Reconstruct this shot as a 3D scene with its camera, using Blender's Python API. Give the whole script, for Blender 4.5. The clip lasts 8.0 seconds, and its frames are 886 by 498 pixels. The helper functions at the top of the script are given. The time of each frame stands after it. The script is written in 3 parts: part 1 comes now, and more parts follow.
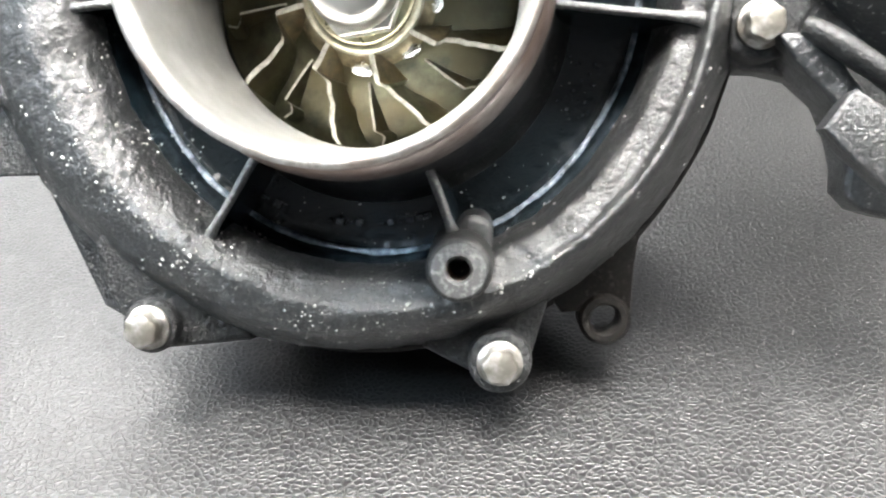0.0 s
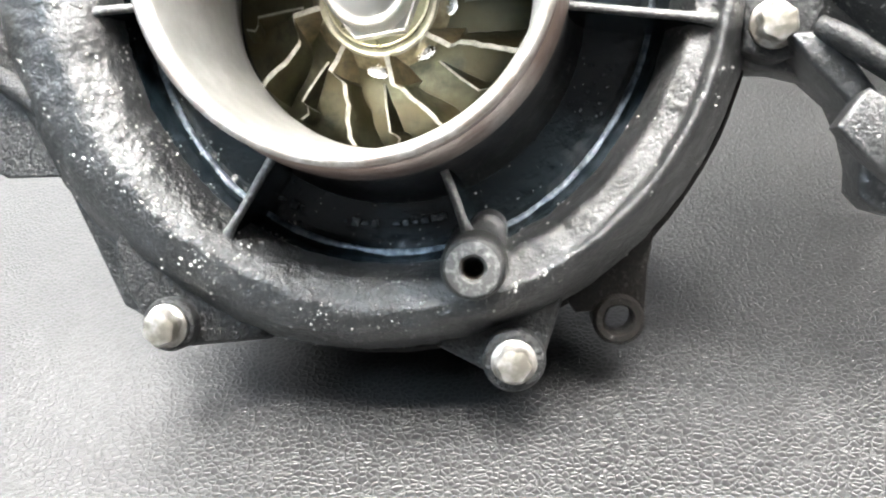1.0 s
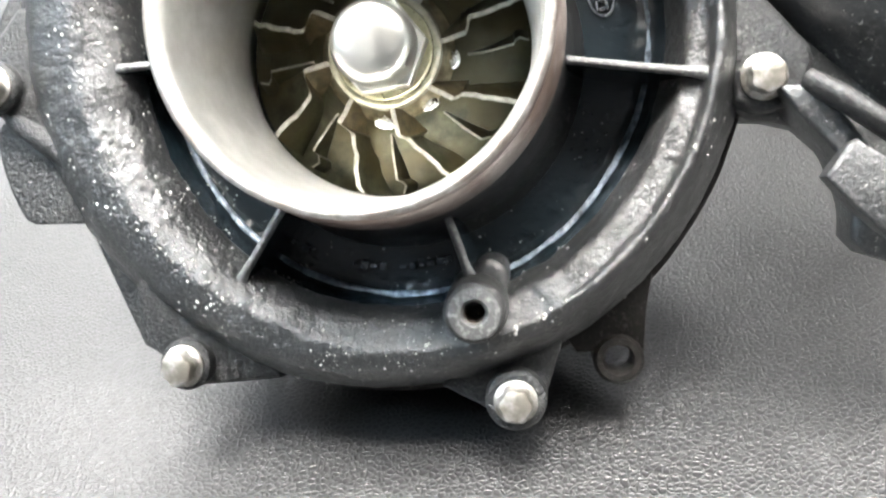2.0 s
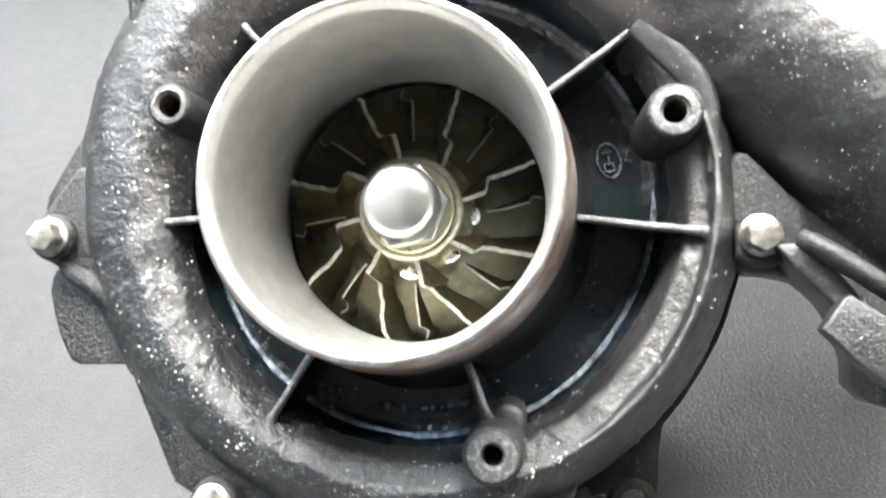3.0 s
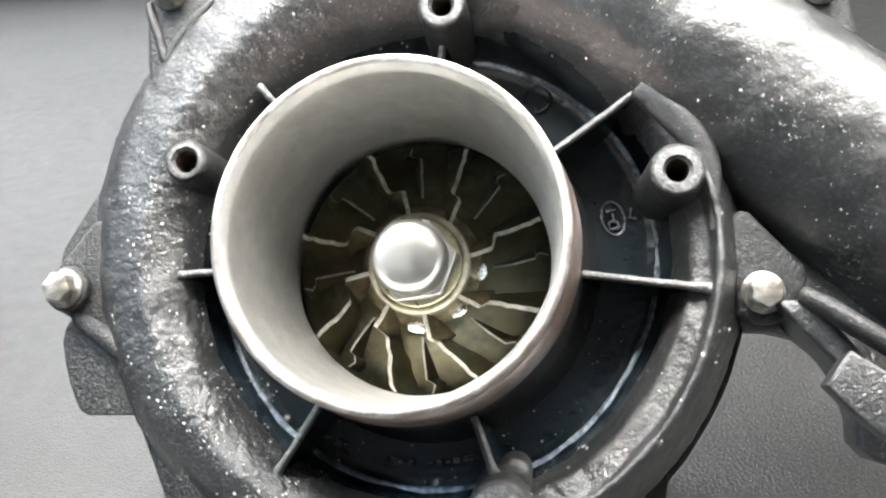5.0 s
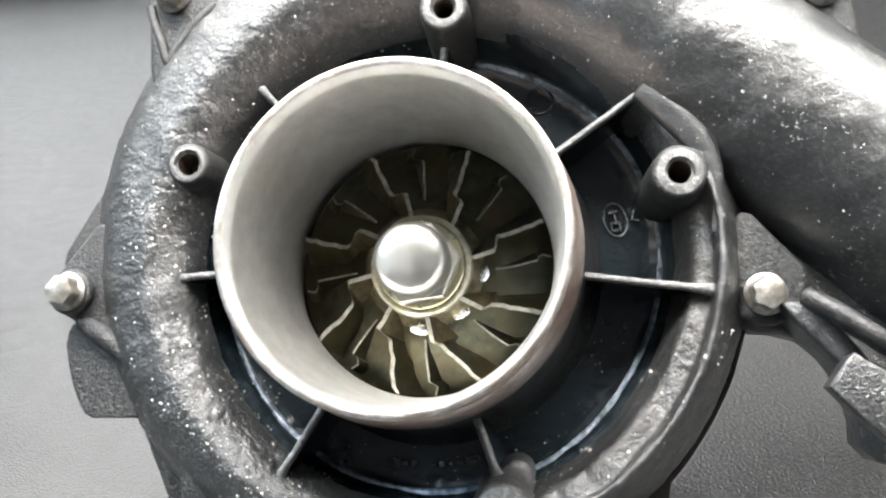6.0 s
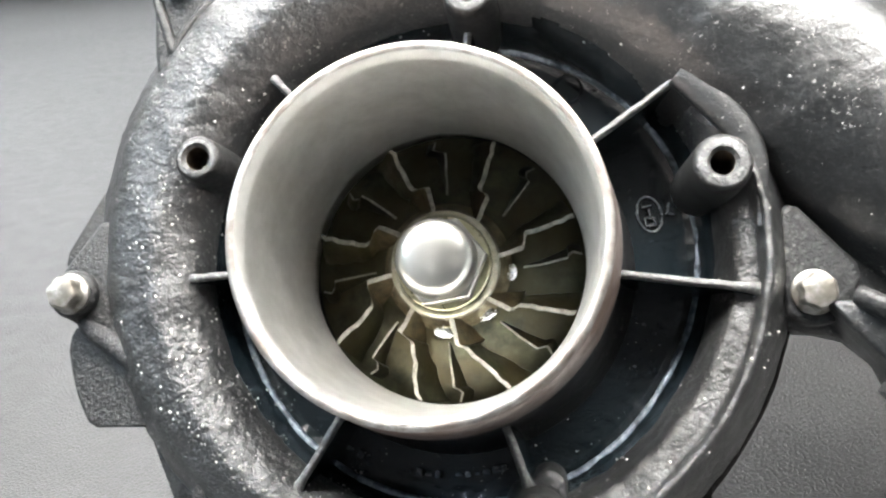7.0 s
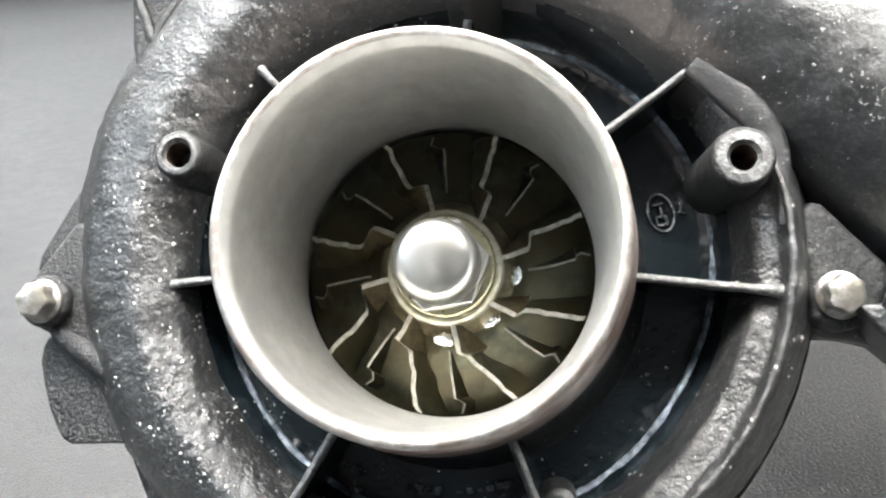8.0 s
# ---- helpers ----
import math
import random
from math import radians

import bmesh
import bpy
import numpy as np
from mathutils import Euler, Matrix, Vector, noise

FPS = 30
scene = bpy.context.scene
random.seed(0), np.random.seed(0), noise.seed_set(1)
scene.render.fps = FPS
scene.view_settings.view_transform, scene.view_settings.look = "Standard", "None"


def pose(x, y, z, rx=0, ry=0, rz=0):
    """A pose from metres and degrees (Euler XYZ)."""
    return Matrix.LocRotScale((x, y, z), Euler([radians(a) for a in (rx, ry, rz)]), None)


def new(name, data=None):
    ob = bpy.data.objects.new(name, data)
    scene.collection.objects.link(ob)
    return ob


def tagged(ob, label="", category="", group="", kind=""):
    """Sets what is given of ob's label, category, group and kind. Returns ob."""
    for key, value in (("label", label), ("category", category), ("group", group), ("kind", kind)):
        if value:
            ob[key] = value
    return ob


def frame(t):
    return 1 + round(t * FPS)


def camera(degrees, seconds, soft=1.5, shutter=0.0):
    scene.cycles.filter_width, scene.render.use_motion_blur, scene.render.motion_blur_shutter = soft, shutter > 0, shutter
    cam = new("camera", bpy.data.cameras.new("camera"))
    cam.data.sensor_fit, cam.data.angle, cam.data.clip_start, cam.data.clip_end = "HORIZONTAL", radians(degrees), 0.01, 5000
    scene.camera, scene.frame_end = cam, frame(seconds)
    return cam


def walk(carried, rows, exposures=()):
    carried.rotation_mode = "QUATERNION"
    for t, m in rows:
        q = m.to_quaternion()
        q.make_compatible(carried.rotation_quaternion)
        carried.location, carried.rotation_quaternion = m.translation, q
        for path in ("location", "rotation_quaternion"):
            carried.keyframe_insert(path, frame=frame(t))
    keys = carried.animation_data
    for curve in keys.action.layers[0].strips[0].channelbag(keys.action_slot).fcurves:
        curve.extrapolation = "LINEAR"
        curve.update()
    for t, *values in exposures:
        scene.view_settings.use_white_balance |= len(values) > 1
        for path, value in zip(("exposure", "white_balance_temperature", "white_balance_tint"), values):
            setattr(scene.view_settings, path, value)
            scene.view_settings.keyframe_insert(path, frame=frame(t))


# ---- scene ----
cam = camera(55.21, 8.0, soft=2.2, shutter=0.5)
walk(cam, [
    (0, pose(0.02732, -0.14046, 0.14883, 52.296, 3.540, 1.972)),
    (0.5, pose(0.02596, -0.13966, 0.14466, 52.905, 4.238, 2.844)),
    (1, pose(0.02773, -0.14318, 0.14772, 53.134, 4.196, 2.857)),
    (1.2, pose(0.02823, -0.14503, 0.14774, 53.548, 4.466, 3.179)),
    (2.3, pose(0.03395, -0.14610, 0.16056, 55.801, 5.677, 4.553)),
    (2.5, pose(0.03332, -0.14759, 0.16313, 57.867, 5.835, 4.931)),
    (3, pose(0.03383, -0.15440, 0.16588, 63.458, 5.459, 5.377)),
    (3.5, pose(0.03231, -0.15556, 0.16571, 65.719, 5.298, 5.714)),
    (4, pose(0.03284, -0.15789, 0.16695, 67.405, 5.175, 5.818)),
    (4.5, pose(0.03331, -0.15854, 0.16601, 67.626, 5.087, 5.820)),
    (6, pose(0.03326, -0.15842, 0.16684, 67.591, 5.299, 5.878)),
    (6.5, pose(0.03235, -0.15578, 0.16630, 67.615, 5.652, 6.160)),
    (7, pose(0.02668, -0.14779, 0.16321, 67.290, 5.732, 5.885)),
    (7.5, pose(0.02383, -0.14075, 0.16038, 67.155, 5.610, 5.102)),
    (8, pose(0.02176, -0.13657, 0.15914, 67.177, 5.558, 4.810)),
], exposures=[(0, 1.25), (1.0, 1.4), (2.3, 1.32), (3.0, 1.18), (4.0, 1.03), (7.0, 0.88), (8, 0.86)])

# ---- light: an unseen room with added ceiling panels, weak grey ambience from outside ----

world = bpy.data.worlds.new("world")
scene.world = world
world.use_nodes = True
world.node_tree.nodes["Background"].inputs["Color"].default_value = (0.93, 0.96, 1.0, 1)
world.node_tree.nodes["Background"].inputs["Strength"].default_value = 9.0


# ---- materials ----
class Nodes:
    """A material's node tree with short calls."""

    def __init__(self, name):
        self.mat = bpy.data.materials.new(name)
        self.mat.use_nodes = True
        self.tree = self.mat.node_tree
        self.out = self.tree.nodes["Material Output"]
        self.bsdf = self.tree.nodes["Principled BSDF"]
        self.coord = self.tree.nodes.new("ShaderNodeTexCoord").outputs["Object"]

    def node(self, kind, **values):
        n = self.tree.nodes.new(kind)
        for key, value in values.items():
            n.inputs[key].default_value = value
        return n

    def link(self, a, b):
        self.tree.links.new(a, b)

    def noise(self, scale, detail=4.0, rough=0.55, vector=None):
        n = self.node("ShaderNodeTexNoise", Scale=scale, Detail=detail, Roughness=rough)
        self.link(vector or self.coord, n.inputs["Vector"])
        return n.outputs["Fac"]

    def ramp(self, fac, *stops):
        n = self.tree.nodes.new("ShaderNodeValToRGB")
        while len(n.color_ramp.elements) < len(stops):
            n.color_ramp.elements.new(0.5)
        for e, (pos, col) in zip(n.color_ramp.elements, stops):
            e.position = pos
            e.color = (*col, 1) if len(col) == 3 else col
        self.link(fac, n.inputs["Fac"])
        return n.outputs["Color"]

    def mix(self, fac, a, b):
        n = self.tree.nodes.new("ShaderNodeMix")
        n.data_type = "RGBA"
        for value, i in ((fac, 0), (a, 6), (b, 7)):
            if isinstance(value, (int, float)):
                n.inputs[i].default_value = value
            elif isinstance(value, tuple):
                n.inputs[i].default_value = (*value, 1)
            else:
                self.link(value, n.inputs[i])
        return n.outputs[2]

    def math(self, op, a, b=0.0):
        n = self.tree.nodes.new("ShaderNodeMath")
        n.operation = op
        for i, value in enumerate((a, b)):
            if isinstance(value, (int, float)):
                n.inputs[i].default_value = value
            else:
                self.link(value, n.inputs[i])
        return n.outputs[0]

    def bump(self, height, strength, distance):
        n = self.node("ShaderNodeBump", Strength=strength, Distance=distance)
        self.link(height, n.inputs["Height"])
        old = self.bsdf.inputs["Normal"]
        if old.is_linked:
            self.link(old.links[0].from_socket, n.inputs["Normal"])
        self.link(n.outputs["Normal"], self.bsdf.inputs["Normal"])

    def set(self, **values):
        for key, value in values.items():
            socket = self.bsdf.inputs[key.replace("_", " ")]
            if isinstance(value, (int, float)):
                socket.default_value = value
            elif isinstance(value, tuple):
                socket.default_value = (*value, 1)
            else:
                self.link(value, socket)
        return self


def grey(v):
    return (v, v, v)


def cast_material(name, dark, light, rough_lo, rough_hi, relief, specks, gloss=0.8, crust=0.0):
    """Black-painted, oily sand casting: pebbled relief, worn grey grains, a few bright dirt crystals."""
    m = Nodes(name)
    grain = m.noise(900.0, 5.0, 0.6)
    patch = m.noise(55.0, 3.0)
    worn = m.math("MULTIPLY", m.math("MAXIMUM", m.math("SUBTRACT", grain, 0.5), 0.0), m.math("MULTIPLY", patch, 6.0))
    colour = m.mix(m.math("MINIMUM", worn, 1.0), dark, light)
    # crystals: warped cells of uneven size, gathered in patches, each a small glossy dome
    warp = m.tree.nodes.new("ShaderNodeVectorMath")
    warp.operation = "MULTIPLY_ADD"
    wobble = m.node("ShaderNodeTexNoise", Scale=900.0, Detail=2.0)
    m.link(m.coord, wobble.inputs["Vector"])
    m.link(wobble.outputs["Color"], warp.inputs[0])
    warp.inputs[1].default_value = (0.0022, 0.0022, 0.0022)
    m.link(m.coord, warp.inputs[2])
    spot = 0.0
    for size, share, reach in ((560.0, 0.86, 1.5), (1100.0, 0.72, 1.2)):
        cells = m.node("ShaderNodeTexVoronoi", Scale=size)
        m.link(warp.outputs[0], cells.inputs["Vector"])
        pick = m.tree.nodes.new("ShaderNodeSeparateColor")
        m.link(cells.outputs["Color"], pick.inputs[0])
        radius = m.math("MULTIPLY", m.math("MAXIMUM", m.math("SUBTRACT", m.math("MULTIPLY", pick.outputs[0], m.math("ADD", patch, 0.5)), share), 0.0), reach)
        dome = m.math("MINIMUM", m.math("MULTIPLY", m.math("MAXIMUM", m.math("SUBTRACT", radius, cells.outputs["Distance"]), 0.0), 14.0), 1.0)
        spot = m.math("MAXIMUM", dome, spot)
    spot = m.math("MULTIPLY", spot, specks)
    colour = m.mix(spot, colour, (0.22, 0.215, 0.205))
    m.set(Base_Color=colour, Roughness=m.ramp(m.noise(260.0), (0.3, grey(rough_lo)), (0.7, grey(rough_hi))))
    m.bsdf.inputs["Specular IOR Level"].default_value = gloss
    thick = 0.5
    if crust:
        # baked-on crust, thickest low on the far side from the duct
        place = m.tree.nodes.new("ShaderNodeSeparateXYZ")
        m.link(m.coord, place.inputs[0])
        low = m.math("ADD", m.math("MULTIPLY", place.outputs[0], -6.0), m.math("MULTIPLY", place.outputs[2], -18.0))
        thick = m.math("MINIMUM", m.math("MAXIMUM", m.math("ADD", low, m.math("MULTIPLY", m.math("SUBTRACT", m.noise(40.0, 3.0), 0.7), 1.6)), 0.5), 1.0)
    pebble = m.node("ShaderNodeTexVoronoi", Scale=1050.0)
    m.link(warp.outputs[0], pebble.inputs["Vector"])
    m.bump(m.math("MULTIPLY", m.math("SUBTRACT", 1.0, pebble.outputs["Distance"]), thick), relief, 0.0005)
    m.bump(m.noise(150.0, 2.0, 0.5), relief * 0.2, 0.0014)
    m.bump(m.noise(1300.0, 4.0, 0.7), relief, 0.00055)
    if crust:
        lumps = m.node("ShaderNodeTexVoronoi", Scale=820.0)
        m.link(warp.outputs[0], lumps.inputs["Vector"])
        lump = m.math("MULTIPLY", m.math("SUBTRACT", 1.0, lumps.outputs["Distance"]), m.noise(330.0, 3.0, 0.6))
        m.bump(m.math("MULTIPLY", lump, thick), crust, 0.0012)
    return m.mat


def metal_material(name, low, high, rough, scale=300.0, metallic=1.0, relief=0.15, stain=None, spread=0.22):
    m = Nodes(name)
    colour = m.ramp(m.noise(scale, 6.0, 0.65), (0.3, low), (0.7, high))
    if stain:
        colour = m.mix(m.ramp(m.noise(scale * 0.3, 4.0), (0.42, grey(0.0)), (0.6, grey(0.85))), colour, stain)
    m.set(Base_Color=colour, Metallic=metallic,
          Roughness=m.ramp(m.noise(scale * 2.3, 3.0), (0.3, grey(rough * (1 - spread))), (0.7, grey(min(1, rough * (1 + spread))))))
    m.bump(m.noise(scale * 4, 4.0), relief, 0.0002)
    return m.mat


def leather_material():
    m = Nodes("black_leather")
    warp = m.node("ShaderNodeTexNoise", Scale=220.0, Detail=2.0)
    m.link(m.coord, warp.inputs["Vector"])
    push = m.tree.nodes.new("ShaderNodeVectorMath")
    push.operation = "MULTIPLY_ADD"
    m.link(warp.outputs["Color"], push.inputs[0])
    push.inputs[1].default_value = (0.0016, 0.0016, 0.0016)
    m.link(m.coord, push.inputs[2])
    stretch = m.tree.nodes.new("ShaderNodeMapping")
    stretch.inputs["Rotation"].default_value = (0, 0, 0.5)
    stretch.inputs["Scale"].default_value = (0.88, 1.08, 1)
    m.link(push.outputs[0], stretch.inputs["Vector"])
    cells = m.node("ShaderNodeTexVoronoi", Scale=680.0)
    cells.feature = "DISTANCE_TO_EDGE"
    m.link(stretch.outputs[0], cells.inputs["Vector"])
    mesh = m.ramp(cells.outputs["Distance"], (0.0, grey(1.0)), (0.06, grey(0.85)), (0.17, grey(0.18)), (0.3, grey(0.0)))
    swell = m.noise(330.0, 3.0)
    tone = m.noise(14.0, 4.0)
    # light caught on the grain's ridges is painted in as a paler network
    colour = m.mix(mesh, (0.004, 0.004, 0.0042), m.ramp(tone, (0.3, (0.017, 0.0168, 0.0168)), (0.7, (0.026, 0.0256, 0.0256))))
    m.set(Base_Color=colour, Roughness=m.ramp(m.noise(90.0, 4.0), (0.3, grey(0.34)), (0.7, grey(0.42))))
    m.bsdf.inputs["Specular IOR Level"].default_value = 0.6
    m.bump(m.noise(9.0, 3.0), 0.12, 0.004)
    m.bump(swell, 0.1, 0.0008)
    m.bump(mesh, 0.46, 0.0002)
    return m.mat


CAST = cast_material("black_cast_aluminium", (0.011, 0.0115, 0.012), (0.075, 0.073, 0.07), 0.29, 0.41, 0.5, 0.8, 1.0, 0.2)
DUCT = cast_material("smoother_black_casting", (0.011, 0.0115, 0.012), (0.06, 0.0585, 0.056), 0.28, 0.42, 0.24, 0.9, 1.0, 0.1)
PLAIN = cast_material("smooth_black_casting", (0.009, 0.0095, 0.01), (0.08, 0.08, 0.077), 0.36, 0.52, 0.8, 0.35, 0.5, 0.3)
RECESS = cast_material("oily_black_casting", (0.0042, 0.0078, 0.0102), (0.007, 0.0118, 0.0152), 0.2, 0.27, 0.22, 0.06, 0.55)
RAISED = cast_material("glint_pale_casting_marks", (0.03, 0.035, 0.04), (0.12, 0.13, 0.14), 0.2, 0.3, 0.4, 0.2, 1.0)
POST = cast_material("grey_worn_casting", (0.014, 0.014, 0.0136), (0.08, 0.08, 0.078), 0.36, 0.5, 0.6, 0.2, 0.5)
IRON = cast_material("rusty_dark_iron", (0.006, 0.005, 0.004), (0.026, 0.022, 0.019), 0.42, 0.6, 0.5, 0.1, 0.25)
WORN = cast_material("rubbed_bare_casting", (0.05, 0.05, 0.049), (0.28, 0.28, 0.272), 0.3, 0.45, 0.5, 0.2)
# pale bluish colour stands for the highlight along the recess fillet
FILLET_GLINT = metal_material("bluish_fillet_glint", (0.16, 0.2, 0.25), (0.5, 0.57, 0.64), 0.34, 700.0, 0.7, 1.0, (0.02, 0.026, 0.032))
MACHINED = metal_material("machined_aluminium", (0.6, 0.59, 0.565), (0.76, 0.75, 0.73), 0.46, 160.0, 1.0, 0.06, None, 0.09)
PIPE_OUT = metal_material("stained_aluminium", (0.36, 0.29, 0.255), (0.66, 0.6, 0.56), 0.4, 160.0, 0.8, 0.3, (0.24, 0.17, 0.14))
ZINC = metal_material("zinc_plated_steel", (0.32, 0.31, 0.29), (0.6, 0.58, 0.55), 0.42, 420.0, 0.75, 0.7, (0.13, 0.115, 0.09))
NUT = metal_material("polished_steel", (0.4, 0.395, 0.365), (0.46, 0.455, 0.425), 0.36, 90.0, 1.0, 0.03)
LIP = metal_material("handled_aluminium_lip", (0.4, 0.375, 0.34), (0.74, 0.725, 0.7), 0.44, 420.0, 1.0, 0.3, (0.34, 0.29, 0.25))
# worn golden hub root, with its lit look put into the brighter colour
ROOT = metal_material("golden_lit_worn_root", (0.07, 0.055, 0.028), (0.27, 0.235, 0.15), 0.4, 330.0, 0.7, 0.3)
BRASS = metal_material("yellow_passivated_washer", (0.4, 0.375, 0.24), (0.56, 0.54, 0.38), 0.32, 300.0)
WHEEL = metal_material("oil_stained_wheel", (0.009, 0.01, 0.006), (0.07, 0.069, 0.038), 0.36, 210.0, 0.6, 0.35, (0.042, 0.033, 0.013))
EDGE = metal_material("worn_blade_edge", (0.11, 0.104, 0.085), (0.36, 0.345, 0.3), 0.55, 600.0, 0.5, 0.4)
HUB = metal_material("rubbed_hub_ring", (0.2, 0.19, 0.14), (0.4, 0.38, 0.3), 0.45, 500.0, 0.8, 0.3)
CUT = metal_material("bright_balance_cut", (0.85, 0.85, 0.84), (0.95, 0.95, 0.94), 0.25, 900.0, 1.0, 0.5)
GRIT_GLINT = metal_material("pale_grit_and_glints", (0.24, 0.235, 0.22), (0.58, 0.57, 0.54), 0.28, 900.0, 0.0, 0.4)
RUST = metal_material("brown_varnished_root", (0.024, 0.019, 0.009), (0.095, 0.074, 0.036), 0.42, 420.0, 0.5, 0.4)
HOLE = metal_material("dark_threaded_bore", (0.06, 0.045, 0.03), (0.16, 0.13, 0.1), 0.5, 500.0, 0.6, 0.4)
LEATHER = leather_material()


def paint(name, low, high, rough, scale):
    m = Nodes(name)
    m.set(Base_Color=m.ramp(m.noise(scale, 5.0), (0.3, low), (0.7, high)), Roughness=rough)
    m.bump(m.noise(scale * 60), 0.1, 0.001)
    return m.mat


WALL = paint("grey_wall_paint", (0.18, 0.195, 0.215), (0.22, 0.235, 0.25), 0.7, 1.5)
# unseen far wall, kept dark to darken its reflection in the leather
FAR_WALL = paint("dark_reflected_wall", (0.06, 0.064, 0.07), (0.085, 0.09, 0.096), 0.7, 1.5)
CEILING = paint("white_ceiling_paint", grey(0.5), grey(0.56), 0.8, 1.2)
FLOOR = paint("grey_floor_vinyl", grey(0.1), grey(0.15), 0.5, 3.0)
FRAME = paint("white_lamp_frame", grey(0.7), grey(0.78), 0.5, 4.0)


def glow(name, colour, power):
    mat = bpy.data.materials.new(name)
    mat.use_nodes = True
    mat.node_tree.nodes["Principled BSDF"].inputs["Emission Color"].default_value = (*colour, 1)
    mat.node_tree.nodes["Principled BSDF"].inputs["Emission Strength"].default_value = power
    return mat


KEY = glow("bright_diffuser", (1.0, 0.975, 0.94), 47.0)
# side and dim panels: unseen fills added to place highlights
SIDE_FILL = glow("side_fill", (1.0, 0.98, 0.95), 27.0)
DIM_FILL = glow("dim_fill", (1.0, 0.985, 0.95), 12.0)
REAR = glow("rear_diffuser", (1.0, 0.99, 0.97), 22.0)
# bluish fill panel, added in place of daylight from the left
COOL_FILL = glow("cool_daylight_fill", (0.66, 0.84, 1.0), 42.0)


# ---- mesh helpers; the turbocharger is drawn in millimetres: x right, y into the intake, z up ----
def part(name, bm, material, parent, label="", scale=0.001, smooth=40):
    mesh = bpy.data.meshes.new(name)
    bm.normal_update()
    for f in bm.faces:
        f.smooth = smooth > 0
    for e in bm.edges:
        if len(e.link_faces) == 2 and e.calc_face_angle(0.0) > radians(smooth):
            e.smooth = False
    if scale != 1:
        bmesh.ops.scale(bm, vec=(scale,) * 3, verts=bm.verts)
    bm.to_mesh(mesh)
    bm.free()
    for m in (material if isinstance(material, (list, tuple)) else [material]):
        mesh.materials.append(m)
    ob = new(name, mesh)
    if parent:
        ob.parent = parent
    return tagged(ob, label)


def fixed(bm):
    bmesh.ops.recalc_face_normals(bm, faces=bm.faces)
    return bm


def spline(points, steps):
    """A Catmull-Rom curve through the points."""
    p = [Vector(q) for q in points]
    p = [p[0] * 2 - p[1]] + p + [p[-1] * 2 - p[-2]]
    out = []
    for i in range(1, len(p) - 2):
        for k in range(steps):
            t = k / steps
            a, b, c, d = p[i - 1:i + 3]
            out.append(0.5 * (2 * b + (c - a) * t + (2 * a - 5 * b + 4 * c - d) * t * t + (3 * b - a - 3 * c + d) * t ** 3))
    return out + [p[-2]]


def lathe(profile, n=96, centre=(0.0, 0.0), closed=False, drift=None):
    """Turns (radius, y) points round the y axis."""
    bm = bmesh.new()
    rings = []
    for r, y in profile:
        cx, cz = centre if drift is None else drift(y)
        rings.append([bm.verts.new((cx + r * math.cos(2 * math.pi * k / n), y, cz + r * math.sin(2 * math.pi * k / n))) for k in range(n)])
    pairs = list(zip(rings, rings[1:])) + ([(rings[-1], rings[0])] if closed else [])
    for a, b in pairs:
        for k in range(n):
            bm.faces.new((a[k], a[(k + 1) % n], b[(k + 1) % n], b[k]))
    if not closed:
        for ring in (rings[0], rings[-1]):
            bm.faces.new(ring)
    return fixed(bm)


def hull(points):
    pts = sorted(set(points))

    def half(seq):
        out = []
        for p in seq:
            while len(out) > 1 and (out[-1][0] - out[-2][0]) * (p[1] - out[-2][1]) - (out[-1][1] - out[-2][1]) * (p[0] - out[-2][0]) <= 0:
                out.pop()
            out.append(p)
        return out[:-1]
    return half(pts) + half(reversed(pts))


def disc(x, z, r, n=20):
    return [(x + r * math.cos(2 * math.pi * k / n), z + r * math.sin(2 * math.pi * k / n)) for k in range(n)]


def prism(outline, y0, y1, bevel=0.8, segments=2, draft=0.0, tilt=(0.0, 0.0)):
    """A plate with the outline (x, z), from its front y0 to its back y1; draft widens the back, tilt leans the front."""
    bm = bmesh.new()
    cx, cz = (sum(c) / len(outline) for c in zip(*outline))
    front = [bm.verts.new((x, y0 + tilt[0] * (x - cx) + tilt[1] * (z - cz), z)) for x, z in outline]
    back = [bm.verts.new((x + (x - cx) * draft, y1, z + (z - cz) * draft)) for x, z in outline]
    n = len(outline)
    cap = bm.faces.new(front)
    bm.faces.new(back)
    for k in range(n):
        bm.faces.new((front[k], front[(k + 1) % n], back[(k + 1) % n], back[k]))
    fixed(bm)
    if bevel:
        bmesh.ops.bevel(bm, geom=list(cap.edges), offset=bevel, segments=segments, affect="EDGES", profile=0.5)
    return bm


def sweep(path, radii, n=40, squash=1.0, caps=True):
    """A round tube along a path of (x, y, z)."""
    bm = bmesh.new()
    path = [Vector(p) for p in path]
    rings = []
    for i, p in enumerate(path):
        t = (path[min(i + 1, len(path) - 1)] - path[max(i - 1, 0)]).normalized()
        u = t.cross(Vector((0, 1, 0))).normalized()
        v = Vector((0, 1, 0)) - t * t.y
        v.normalize()
        rings.append([bm.verts.new(p + radii[i] * (u * math.cos(a) + v * math.sin(a) * squash))
                      for a in (2 * math.pi * k / n for k in range(n))])
    for a, b in zip(rings, rings[1:]):
        for k in range(n):
            bm.faces.new((a[k], a[(k + 1) % n], b[(k + 1) % n], b[k]))
    if caps:
        bm.faces.new(rings[0])
        bm.faces.new(rings[-1])
    return fixed(bm)


